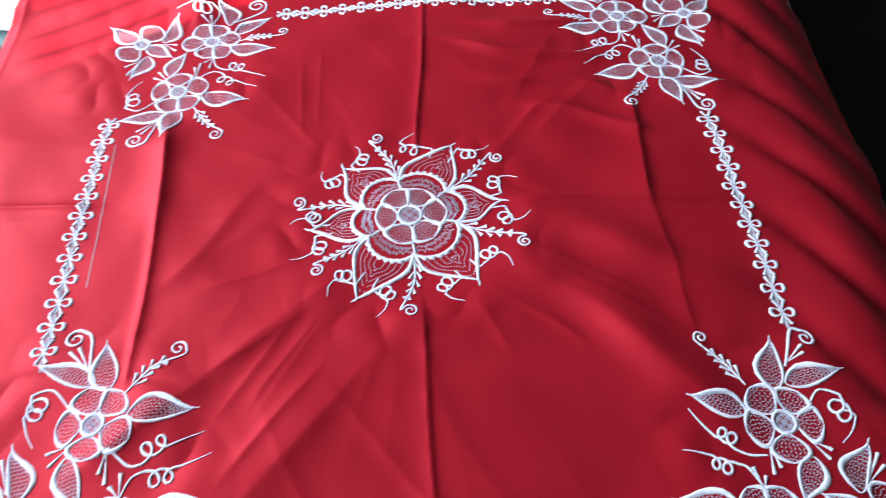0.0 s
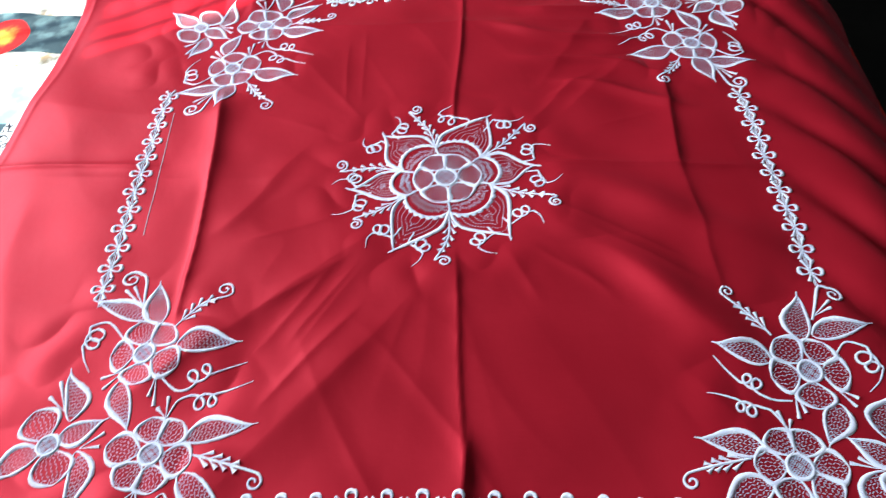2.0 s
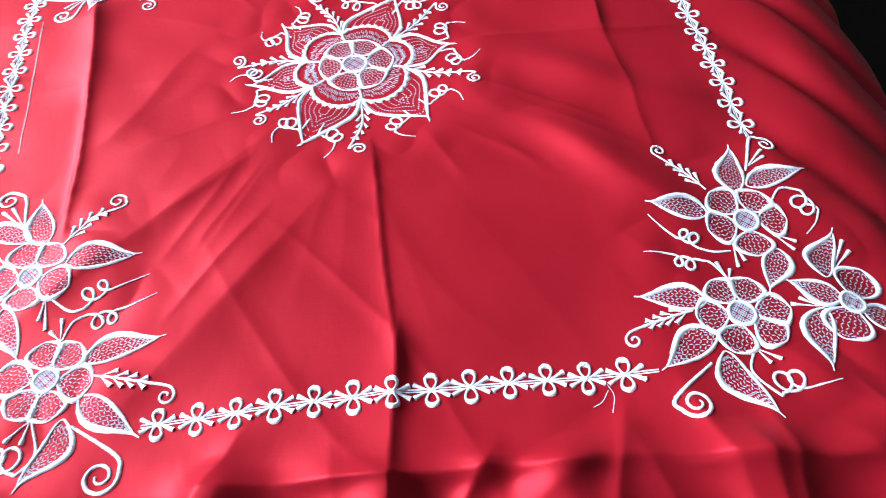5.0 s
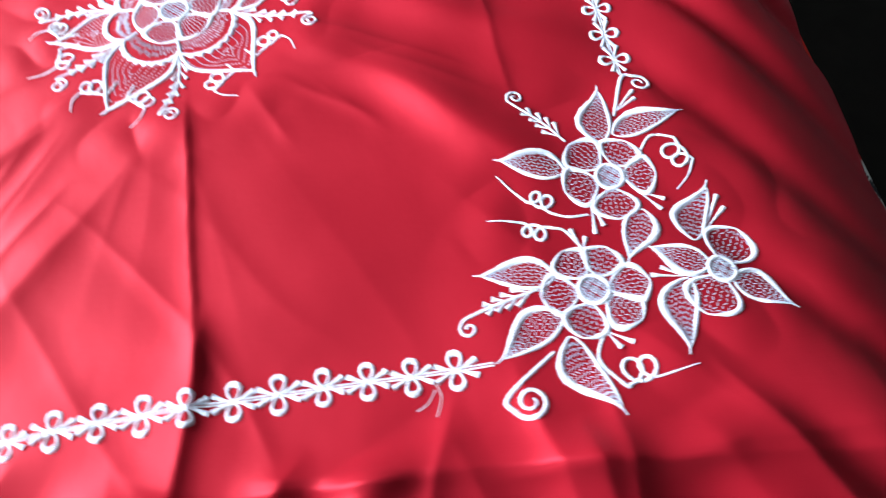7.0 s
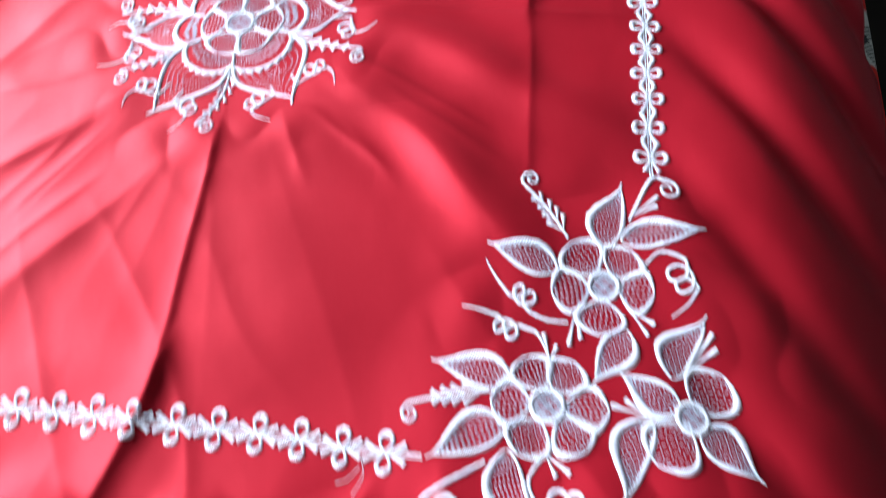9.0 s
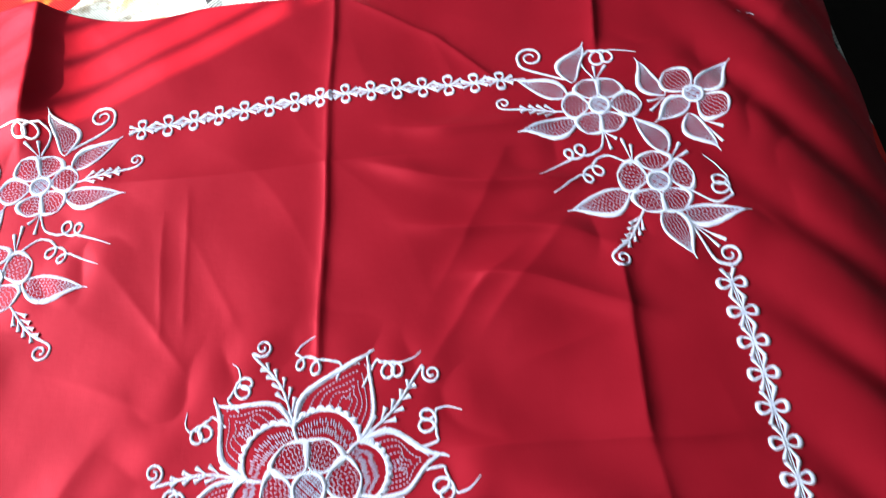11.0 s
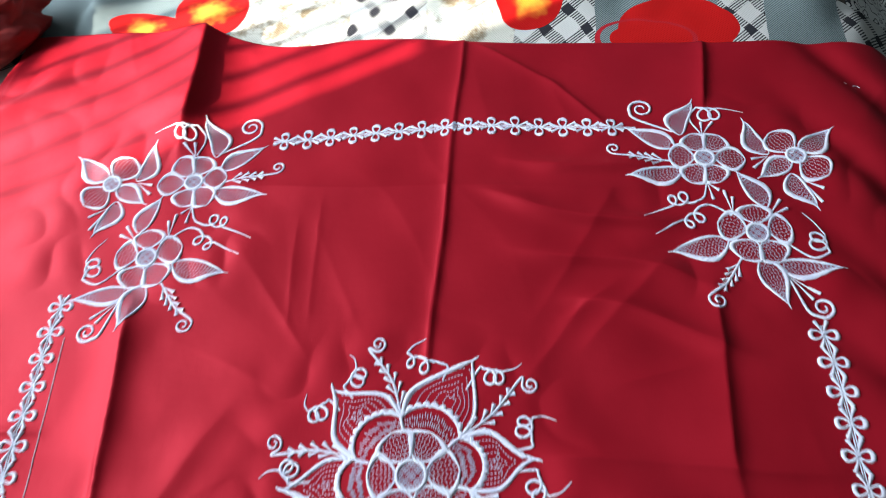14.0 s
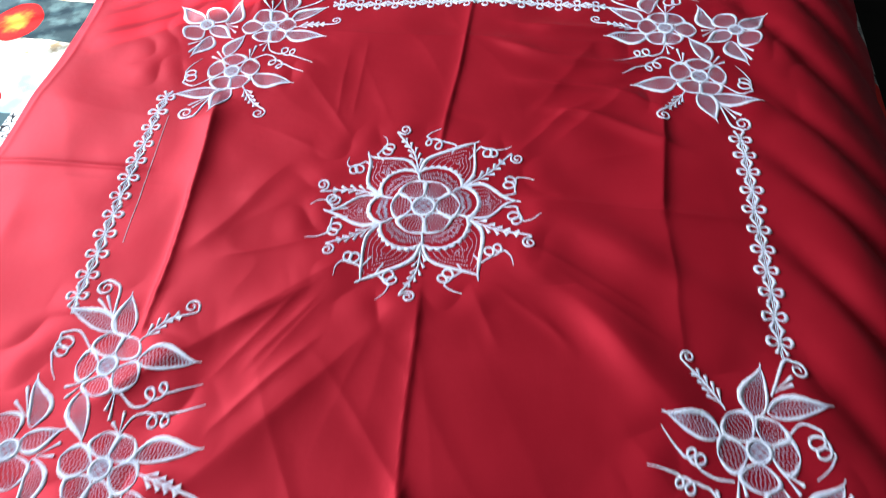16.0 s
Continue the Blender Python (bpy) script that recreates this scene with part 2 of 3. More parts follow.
def lie(x, y):
    h = 0.006 + 0.0026 * waves(x, y, 14, 3) + 0.0015 * waves(x, y, 27, 4) + 0.0010 * waves(x, y, 46, 5)
    # the pressed creases
    h = h + ridge(x, y, (0.013, 0.63), (0.008, 0.12), 0.0026, 0.0035, 0.008, 0.02)
    h = h + ridge(x, y, (0.022, -0.14), (0.046, -0.42), 0.0022, 0.0036, 0.014, 0.04)
    h = h + ridge(x, y, (0.045, -0.37), (0.036, -0.54), 0.0060, 0.010, 0.050, 0.03)
    h = h + ridge(x, y, (-0.350, 0.165), (-0.328, 0.0), 0.0085, 0.015, 0.035, 0.04)
    h = h + ridge(x, y, (-0.328, 0.0), (-0.305, -0.22), 0.0034, 0.006, 0.005, 0.03)
    h = h + ridge(x, y, (0.350, 0.63), (0.341, 0.50), 0.0042, 0.005, 0.016, 0.03)
    h = h + ridge(x, y, (0.323, 0.22), (0.320, 0.03), 0.0044, 0.008, 0.03, 0.03)
    h = h + ridge(x, y, (0.320, 0.03), (0.339, -0.17), 0.0018, 0.007, 0.02, 0.04)
    h = h + ridge(x, y, (-0.66, 0.008), (-0.42, 0.019), 0.0030, 0.007, 0.004, 0.03)
    h = h + ridge(x, y, (0.15, 0.03), (0.40, 0.03), 0.003, 0.012, 0.008, 0.04)
    h = h + ridge(x, y, (0.035, 0.615), (0.145, 0.543), 0.0020, 0.004, 0.008, 0.02)
    h = h + ridge(x, y, (0.142, 0.545), (0.215, 0.458), 0.0020, 0.004, 0.008, 0.02)
    h = h + ridge(x, y, (-0.640, -0.56), (-0.644, 0.0), 0.0009, 0.0035, 0.0035, 0.02) + ridge(x, y, (-0.644, 0.0), (-0.658, 0.56), 0.0009, 0.0035, 0.0035, 0.02)
    h = h + ridge(x, y, (-0.30, 0.35), (0.24, 0.362), 0.0025, 0.02, 0.03, 0.05)
    h = h + ridge(x, y, (-0.135, 0.169), (-0.150, 0.327), 0.0006, 0.006, 0.005, 0.02)
    h = h + ridge(x, y, (-0.160, 0.163), (-0.174, 0.30), 0.0006, 0.005, 0.005, 0.02)
    # long soft folds that run out from the middle
    h = h + ridge(x, y, (-0.09, -0.10), (-0.33, -0.33), 0.0054, 0.020, 0.045, 0.06, 1.4) * (0.55 + 0.45 * np.abs(waves(x, y, 20, 51)))
    h = h + ridge(x, y, (-0.02, -0.18), (-0.20, -0.42), 0.0036, 0.018, 0.040, 0.06, 1.4) * (0.4 + 0.6 * np.abs(waves(x, y, 18, 52)))
    h = h + ridge(x, y, (0.13, -0.06), (0.36, -0.26), 0.0105, 0.040, 0.024, 0.06, 1.7) * (0.5 + 0.5 * np.abs(waves(x, y, 20, 53)))
    h = h + ridge(x, y, (0.17, 0.0), (0.40, -0.10), 0.0075, 0.035, 0.025, 0.06, 1.9)
    h = h + ridge(x, y, (-0.20, 0.05), (-0.30, -0.10), 0.0024, 0.016, 0.03, 0.05, 1.5)
    h = h + ridge(x, y, (-0.62, 0.15), (-0.46, -0.08), 0.0028, 0.05, 0.05, 0.06, 1.5)
    h = h + ridge(x, y, (-0.58, -0.05), (-0.50, -0.30), 0.0028, 0.03, 0.05, 0.06, 1.5)
    for p, q, t in (((0.07, 0.345), (0.29, 0.300), 0.0045), ((0.12, 0.275), (0.31, 0.235), 0.0040), ((0.17, 0.205), (0.33, 0.165), 0.0045), ((0.10, 0.405), (0.25, 0.385), 0.0035)):
        h = h + ridge(x, y, p, q, 1.3 * t, 0.016, 0.009, 0.05, 1.5)
    # the uneven panel on the window's side
    h = h + smooth(-0.38, -0.50, x) * (0.0015 * (1 + waves(0.6 * x, y, 13, 81)) + 0.0005 * waves(x, y, 40, 82))
    # puckers drawn up by the stitching
    r = np.hypot(x, y)
    drawn = np.exp(-(((r - 0.155) / 0.035) ** 2))
    for cx, cy in ((0.384, 0.35), (0.42, -0.32), (-0.34, -0.33), (-0.375, 0.30)):
        drawn = drawn + np.exp(-(((np.hypot(x - cx, y - cy) - 0.12) / 0.04) ** 2))
    h = h + drawn * 0.0036 * np.abs(waves(x, y, 48, 17))
    # thin sharp wrinkles that run out from the middle
    ux, uy = x / (r + 0.02), y / (r + 0.02)
    fine = np.clip(1 - 1.6 * np.abs(waves(ux * 0.20 + 0.10 * x, uy * 0.20 + 0.10 * y, 42, 71)), 0, 1) ** 2
    patch = smooth(0.15, 0.22, r) * np.clip(0.15 + waves(x, y, 11, 72), 0, 1)
    h = h + 0.0024 * fine * patch
    # drawn threads: short thin wrinkles round the middle
    pick = random.Random(23)
    for lo, hi, count in ((200, 250, 5), (300, 345, 5), (14, 52, 4)):
        for _ in range(count):
            g, r0, run = radians(pick.uniform(lo, hi)), pick.uniform(0.15, 0.24), pick.uniform(0.06, 0.15)
            turn = g + pick.uniform(-0.22, 0.22)
            p = (r0 * math.cos(g), r0 * math.sin(g))
            q = (p[0] + run * math.cos(turn), p[1] + run * math.sin(turn))
            h = h + ridge(x, y, p, q, pick.uniform(0.0006, 0.0016), pick.uniform(0.005, 0.009), pick.uniform(0.006, 0.014), 0.03, 1.3)
    # small dents left by handling
    h = h + 0.0013 * np.clip(1 - 1.8 * np.abs(waves(x + 0.3 * y, 0.5 * y, 34, 73)), 0, 1) ** 2 * np.clip(waves(x, y, 9, 74), 0, 1)
    # slack waves down the open side
    n = 0.75 * x + 0.66 * y + 0.012 * waves(x, y, 9, 8)
    th = 2 * math.pi * (n - 0.505) / 0.105
    h = h + 0.0078 * smooth(0.40, 0.56, x) * (0.70 + 0.40 * waves(x, y, 8, 9)) * (1 + np.cos(th - 0.55 * np.sin(th)))
    # rucks along the near edge
    near = smooth(-0.455, -0.535, y)
    h = h + near * 0.006 * np.clip(1 - np.abs(waves(x * 1.1 + 0.25 * y, y * 0.45 + 0.05 * waves(x, y, 11, 61), 22, 12)), 0, 1) ** 1.5 + near * 0.0022 * waves(x, y, 52, 13)
    h = h + ridge(x, y, (-0.62, -0.500), (0.62, -0.520), 0.0055, 0.05, 0.010, 0.05, 1.3) * (0.25 + 0.75 * np.abs(waves(x, y, 11, 15)))
    for p, q, t in (((0.300, -0.455), (0.330, -0.60), 0.006), ((0.360, -0.47), (0.365, -0.60), 0.005), ((0.24, -0.47), (0.20, -0.60), 0.006), ((0.12, -0.50), (0.05, -0.60), 0.009), ((-0.10, -0.47), (-0.16, -0.60), 0.007), ((0.45, -0.46), (0.52, -0.60), 0.006), ((0.10, -0.498), (0.42, -0.525), 0.006), ((-0.30, -0.51), (-0.36, -0.60), 0.007)):
        h = h + ridge(x, y, p, q, 0.75 * t, 0.022, 0.012, 0.03, 1.3)
    # broad folds that run over the near edge
    for p, q, t, l, r_ in (((0.030, -0.515), (0.000, -0.61), 0.016, 0.035, 0.040), ((0.160, -0.515), (0.215, -0.61), 0.018, 0.055, 0.045), ((-0.105, -0.50), (-0.13, -0.61), 0.013, 0.04, 0.035), ((0.330, -0.50), (0.345, -0.61), 0.010, 0.04, 0.03), ((0.43, -0.50), (0.47, -0.61), 0.010, 0.04, 0.03)):
        h = h + ridge(x, y, p, q, t, l, r_, 0.02, 1.6)
    h = h + ridge(x, y, (-0.04, -0.508), (0.20, -0.512), 0.006, 0.035, 0.009, 0.03, 1.1)
    h = h + ridge(x, y, (0.26, -0.518), (0.70, -0.541), 0.009, 0.090, 0.040, 0.04, 1.0)
    # the slack far corner
    h = h + ridge(x, y, (-0.372, 0.68), (-0.362, 0.43), 0.022, 0.030, 0.110, 0.06, 1.15)
    h = h + ridge(x, y, (-0.70, 0.40), (-0.56, 0.56), 0.006, 0.045, 0.03, 0.06, 1.4)
    h = h + smooth(-0.40, -0.60, x) * smooth(0.36, 0.52, y) * (0.0045 * (1 + waves(x, y, 24, 21)) + 0.0028 * np.abs(waves(x, y, 50, 22)))
    return np.maximum(h, 0.0008)


def cloth_z(x, y):
    return bed_top(x, y) + lie(x, y)


# ---- stitching ----
UNEVEN = np.random.RandomState(5)


class Stitching:
    """Collects raised bands and single stitches that lie on the cloth."""

    def __init__(self):
        self.v, self.f, self.uv, self.fine = [], [], [], []

    def band(self, pts, widths, closed=False, high=0.0013):
        pts = np.asarray(pts, float)
        widths = np.broadcast_to(np.asarray(widths, float), (len(pts),))
        widths = widths * (1 + 0.30 * (UNEVEN.rand(len(pts)) - 0.5))
        if closed:
            d = np.roll(pts, -1, 0) - np.roll(pts, 1, 0)
        else:
            d = np.gradient(pts, axis=0)
        d = d / (np.linalg.norm(d, axis=1, keepdims=True) + 1e-9)
        side = np.stack([-d[:, 1], d[:, 0]], 1)
        step = np.linalg.norm(np.diff(pts, axis=0, prepend=pts[:1]), axis=1).cumsum()
        start = len(self.v)
        rows = []
        for k, lift in ((-0.5, 0.0), (-0.28, 0.85), (0.0, 1.0), (0.28, 0.85), (0.5, 0.0)):
            p = pts + side * (widths * k)[:, None]
            rows.append(np.column_stack([p, 0.0004 + lift * np.minimum(high, widths * 0.30)]))
        for i in range(len(pts)):
            for j, k in enumerate((-0.5, -0.28, 0.0, 0.28, 0.5)):
                self.v.append(rows[j][i])
                self.uv.append((k * widths[i], step[i]))
        n = len(pts)
        for i in range(n if closed else n - 1):
            a, b = start + 5 * i, start + 5 * ((i + 1) % n)
            for j in range(4):
                self.f.append((a + j, b + j, b + j + 1, a + j + 1))
        return self

    def stitch(self, p, q, width=0.0009):
        d = np.subtract(q, p)
        length = np.hypot(*d)
        if length < 1e-5:
            return
        s = np.array([-d[1], d[0]]) / length * width / 2
        mid = (np.asarray(p) + q) / 2
        p, q = np.asarray(p, float), np.asarray(q, float)
        quad = np.array([p * 0.93 + q * 0.07 - s * 0.6, p * 0.93 + q * 0.07 + s * 0.6, mid + s, q * 0.93 + p * 0.07 + s * 0.6, q * 0.93 + p * 0.07 - s * 0.6, mid - s, mid])
        a = len(self.v)
        self.v.extend(np.column_stack([quad, (0.0004, 0.0004, 0.0005, 0.0004, 0.0004, 0.0005, 0.0011)]))
        h = width / 2
        self.uv.extend([(-h, 0), (h, 0), (h, length / 2), (h, length), (-h, length), (-h, length / 2), (0, length / 2)])
        self.fine.extend(range(len(self.f), len(self.f) + 6))
        self.f.extend([(a + (i + 1) % 6, a + i, a + 6) for i in range(6)])

    def done(self, name, parent, material=None):
        p = np.array(self.v)
        p[:, 2] += cloth_z(p[:, 0], p[:, 1])
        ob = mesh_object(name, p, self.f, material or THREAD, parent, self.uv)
        if self.fine:
            ob.data.materials.append(SHADED_FINE_THREAD)
            which = np.zeros(len(self.f), dtype=np.int32)
            which[self.fine] = 1
            ob.data.polygons.foreach_set("material_index", which)
        return ob


def curve(points, step=0.0016):
    """A smooth line through some points, at even steps."""
    p = np.asarray(points, float)
    p = np.vstack([2 * p[0] - p[1], p, 2 * p[-1] - p[-2]])
    out = []
    for i in range(1, len(p) - 2):
        t = np.linspace(0, 1, 14, endpoint=False)[:, None]
        a, b, c, d = p[i - 1], p[i], p[i + 1], p[i + 2]
        out.append(0.5 * (2 * b + (c - a) * t + (2 * a - 5 * b + 4 * c - d) * t**2 + (3 * b - a - 3 * c + d) * t**3))
    line = np.vstack(out + [p[-2:-1]])
    run = np.linalg.norm(np.diff(line, axis=0, prepend=line[:1]), axis=1).cumsum()
    at = np.linspace(0, run[-1], max(4, int(run[-1] / step) + 1))
    return np.column_stack([np.interp(at, run, line[:, 0]), np.interp(at, run, line[:, 1])])


def taper(n, thick, thin_a=0.35, thin_b=0.35):
    t = np.linspace(0, 1, n)
    return thick * np.minimum(1, np.minimum(thin_a + (1 - thin_a) * t / 0.25, thin_b + (1 - thin_b) * (1 - t) / 0.25))


RNG = random.Random(11)


def petal(parent, name, base, tip, width, pointed=False, bend=0.0, thick=0.0056, rows=0, sector=None, hub=0.0):
    """One petal or leaf: a raised outline, widest at its outer end, filled with rows of running stitch."""
    base, tip = np.asarray(base, float), np.asarray(tip, float)
    ax = tip - base
    length = np.hypot(*ax)
    ax = ax / length
    nx = np.array([-ax[1], ax[0]])

    def centre(s):
        off = bend * length * np.sin(math.pi * s) * (1 - (1.35 * s**2 if pointed else 0))
        return base + np.outer(s * length, ax) + np.outer(off, nx)

    def half(s):
        if pointed:
            return width / 2 * np.sin(math.pi * np.clip(s, 0, 1) ** 0.76) ** 0.95 * (1 - 0.45 * s**2)
        return width / 2 * np.sin(math.pi * np.clip(s, 0, 1) ** 1.32) ** 0.70

    def reach(s, way):
        """Half the width on one side, kept inside the petal's own sector of the flower."""
        w = half(s)
        if sector:
            w = np.minimum(w, (hub + s * length) * math.tan(sector[0 if way < 0 else 1]) - 0.0006)
        return w

    s = (1 - np.cos(np.linspace(0, math.pi, max(16, int(length / 0.0022))))) / 2
    st = Stitching()
    for way in (-1, 1):
        line = centre(s) + nx * (way * reach(s, way))[:, None]
        fat = thick * (0.30 + 0.70 * np.sin(math.pi * np.clip(s, 0, 1) ** (0.9 if pointed else 1.6)))
        if pointed:
            fat = fat * (1.15 if way * bend >= 0 else 0.70)
            over = line[-1] + ax * 0.006
            line = np.vstack([line, over])
            fat = np.append(fat, 0.0011)
        elif way == 1:
            fat = fat * 0.9
        st.band(line, fat)
    rows = rows or max(7, int(width / 0.0055))
    for j in range(rows):
        f = -0.84 + 1.68 * (j + 0.5) / rows
        at = RNG.uniform(0.06, 0.11)
        pitch = 0.0042 / length
        while at < 0.92:
            a, b = at, min(at + pitch * RNG.uniform(0.66, 0.84), 0.93)
            sa = np.array([a, b])
            line = centre(sa) + nx * (reach(sa, -1 if f < 0 else 1) * f)[:, None]
            wave = 0.0010 * (1 if (int(at / pitch) + j) % 2 else -1)
            st.stitch(line[0] + nx * wave, line[1] - nx * wave, 0.0011)
            at += pitch
    return st.done(name, parent)


def eye_of(parent, name, c, r):
    """The round middle of a flower: a ring filled with crossing threads."""
    st = Stitching()
    a = np.linspace(0, 2 * math.pi, 30, endpoint=False)
    st.band(np.column_stack([c[0] + r * np.cos(a), c[1] + r * np.sin(a)]), 0.0042, True)
    for turn, lines in ((0.9, 10), (2.4, 9)):
        u, w = np.array([math.cos(turn), math.sin(turn)]), np.array([-math.sin(turn), math.cos(turn)])
        for k in np.linspace(-0.78, 0.78, lines):
            half = r * math.sqrt(1 - k * k) * 0.95
            m = np.asarray(c) + w * k * r
            for q in range(3):
                st.stitch(m + u * half * (-1 + q * 0.667), m + u * half * (-0.4 + q * 0.667), 0.0013)
    return st.done(name, parent)


def flower(parent, c, r, tips, width, thick=0.0058):
    """A flower of round petals about its middle; each keeps to its own share of the circle."""
    c = np.asarray(c, float)
    f = eye_of(parent, "flower", c, r)
    arms = sorted((math.atan2(t[1] - c[1], t[0] - c[0]), np.hypot(t[0] - c[0], t[1] - c[1])) for t in tips)
    n = len(arms)
    for i, (a, length) in enumerate(arms):
        gap_r = (a - arms[i - 1][0]) % (2 * math.pi) / 2
        gap_l = (arms[(i + 1) % n][0] - a) % (2 * math.pi) / 2
        u = np.array([math.cos(a), math.sin(a)])
        petal(f, "petal", c + u * r * 0.92, c + u * length, width, thick=thick, sector=(min(gap_r, 1.0), min(gap_l, 1.0)), hub=r * 0.92)
    return f


def spiral(start, mid, centre, r, turns, way):
    """Control points of a stem that runs from start past mid and curls up round a centre."""
    start, mid, centre = (np.asarray(p, float) for p in (start, mid, centre))
    a0 = math.atan2(mid[1] - centre[1], mid[0] - centre[0])
    n = max(6, int(turns * 8))
    pts = [start, mid]
    for i in range(1, n + 1):
        t = i / n
        a = a0 + way * turns * 2 * math.pi * t
        rr = np.hypot(*(mid - centre)) * (1 - t) ** 1.5 if r == 0 else r * (1 - 0.8 * t)
        pts.append(centre + rr * np.array([math.cos(a), math.sin(a)]))
    return pts


def scroll(parent, start, mid, centre, r, turns, way, thick=0.0040, name="scroll"):
    line = curve(spiral(start, mid, centre, r, turns, way), 0.0012)
    w = thick * (0.55 + 0.45 * np.sin(np.linspace(0.2, math.pi, len(line))))
    return Stitching().band(line, w).done(name, parent)


def tendril(parent, start, via, a, b, end, r, way, loops=2, thick=0.0031):
    """A thin stem that leads in, makes round loops from a to b, and runs out in a tail."""
    start, via, a, b, end = (np.asarray(p, float) for p in (start, via, a, b, end))
    u = (b - a) / np.hypot(*(b - a))
    n = np.array([-u[1], u[0]]) * way
    t = np.linspace(0, 1, 26 * loops)
    th = t * loops * 2 * math.pi
    rr = 1.14 * r * (1 - 0.2 * t)
    coil = a + np.outer(t, b - a) + np.outer(rr * (1 - np.cos(th)), n) + np.outer(rr * np.sin(th), u)
    lead = curve([start, via, a - u * 0.004, a])[:-1]
    tail = curve([b, b * 0.55 + end * 0.45 + u * 0.003, end])[1:]
    line = np.vstack([lead, coil, tail])
    run = np.linalg.norm(np.diff(line, axis=0, prepend=line[:1]), axis=1).cumsum()
    at = np.linspace(0, run[-1], int(run[-1] / 0.0012))
    line = np.column_stack([np.interp(at, run, line[:, 0]), np.interp(at, run, line[:, 1])])
    return Stitching().band(line, taper(len(line), thick, 0.7, 0.3)).done("tendril", parent)


def bud(parent, base, tip, thick=0.0048, name="bud"):
    """A thin stalk that widens to a blunt end."""
    line = curve([base, (np.asarray(base) * 0.5 + np.asarray(tip) * 0.5), tip], 0.0012)
    t = np.linspace(0, 1, len(line))
    w = 0.0010 + (thick - 0.0010) * np.where(t < 0.95, t**1.9, 0.86)
    return Stitching().band(line, w).done(name, parent)


def sprig(parent, base, mid, turn_point, centre, r, turns, way, pairs=4, leaf=0.017, first=0.12, last=0.62):
    """A stem with pairs of leaflets that ends in a curl."""
    pts = [base, mid] + spiral(turn_point, turn_point, centre, r, turns, way)[1:]
    line = curve(pts, 0.0012)
    stem = Stitching().band(line, taper(len(line), 0.0029, 0.8, 0.8)).done("sprig", parent)
    straight = curve([base, mid, turn_point], 0.0012)
    d = np.gradient(straight, axis=0)
    for k in range(pairs):
        i = int((first + (last - first) * k / max(1, pairs - 1)) * (len(straight) - 1))
        ahead = d[i] / np.hypot(*d[i])
        for s in (-1, 1):
            c, sn = math.cos(0.5 * s), math.sin(0.5 * s)
            w = np.array([c * ahead[0] - sn * ahead[1], sn * ahead[0] + c * ahead[1]])
            size = leaf * (1 - 0.12 * k)
            bud(stem, straight[i], straight[i] + w * size, 0.0056, "leaflet")
    return stem


# ---- the room ----
def wall_with_opening(name, x, y0, y1, z0, z1, oy, oz, thick, material):
    """A wall across x with one opening through it."""
    parts = ((y0, oy[0], z0, z1), (oy[1], y1, z0, z1), (oy[0], oy[1], z0, oz[0]), (oy[0], oy[1], oz[1], z1))
    bm = bmesh.new()
    for a, b, c, d in parts:
        got = bmesh.ops.create_cube(bm, size=1.0)
        for v in got["verts"]:
            v.co = Vector((x - thick * (0.5 - v.co.x), a + (v.co.y + 0.5) * (b - a), c + (v.co.z + 0.5) * (d - c)))
    me = bpy.data.meshes.new(name)
    bm.to_mesh(me)
    bm.free()
    me.materials.append(material)
    return tagged(new(name, me), "plastered room wall with a barred window opening", "wall", kind="structure")


FLOOR_Z = -0.55
X0, X1, Y0, Y1, Z1 = WALL_X, 2.2, -2.4, 2.6, 2.35
wall_with_opening("wall_west", WALL_X, Y0, Y1, FLOOR_Z, Z1, WIN_Y, WIN_Z, 0.16, PLASTER)
for nm, lo, hi in (("wall_east", (X1, Y0, FLOOR_Z), (X1 + 0.12, Y1, Z1)), ("wall_north", (X0, Y1, FLOOR_Z), (X1, Y1 + 0.12, Z1)), ("wall_south", (X0, Y0 - 0.12, FLOOR_Z), (X1, Y0, Z1))):
    tagged(box(nm, lo, hi, PLASTER), "plain plastered room wall", "wall", kind="structure")
tagged(box("ceiling", (X0 - 0.16, Y0 - 0.12, Z1 + 0.003), (X1 + 0.12, Y1 + 0.12, Z1 + 0.12), PLASTER), "plain plastered ceiling", "ceiling", kind="structure")
tagged(box("floor", (X0 - 0.16, Y0 - 0.12, FLOOR_Z - 0.1), (X1 + 0.12, Y1 + 0.12, FLOOR_Z - 0.003), CONCRETE), "bare floor beside the bed, its shade put into a near-black colour", "floor", kind="structure")

window = tagged(new("window_1"), "iron window grille set in the wall opening", "window", kind="structure")
for k in range(41):
    y = WIN_Y[0] + 0.03 + k * 0.06
    box("bar", (WALL_X - 0.083, y - 0.007, WIN_Z[0]), (WALL_X - 0.069, y + 0.007, WIN_Z[1]), IRON, window, 0.002)
for z in (1.12, 1.54):
    box("rail", (WALL_X - 0.068, WIN_Y[0], z), (WALL_X - 0.060, WIN_Y[1], z + 0.02), IRON, window, 0.002)

# ---- the bed ----
bed = tagged(new("bed"), "low wooden bed with a mattress under the blanket", "bed")
box("bed_frame", (-1.42, -1.3, FLOOR_Z + 0.12), (0.66, 1.35, FLOOR_Z + 0.30), WOOD, bed, 0.012)
for lx in (-1.36, 0.54):
    for ly in (-1.24, 1.23):
        box("leg", (lx, ly, FLOOR_Z), (lx + 0.07, ly + 0.07, FLOOR_Z + 0.12), WOOD, bed, 0.006)
box("mattress", (-1.40, -1.28, FLOOR_Z + 0.30), (0.62, 1.33, -0.075), TICKING, bed, 0.03)


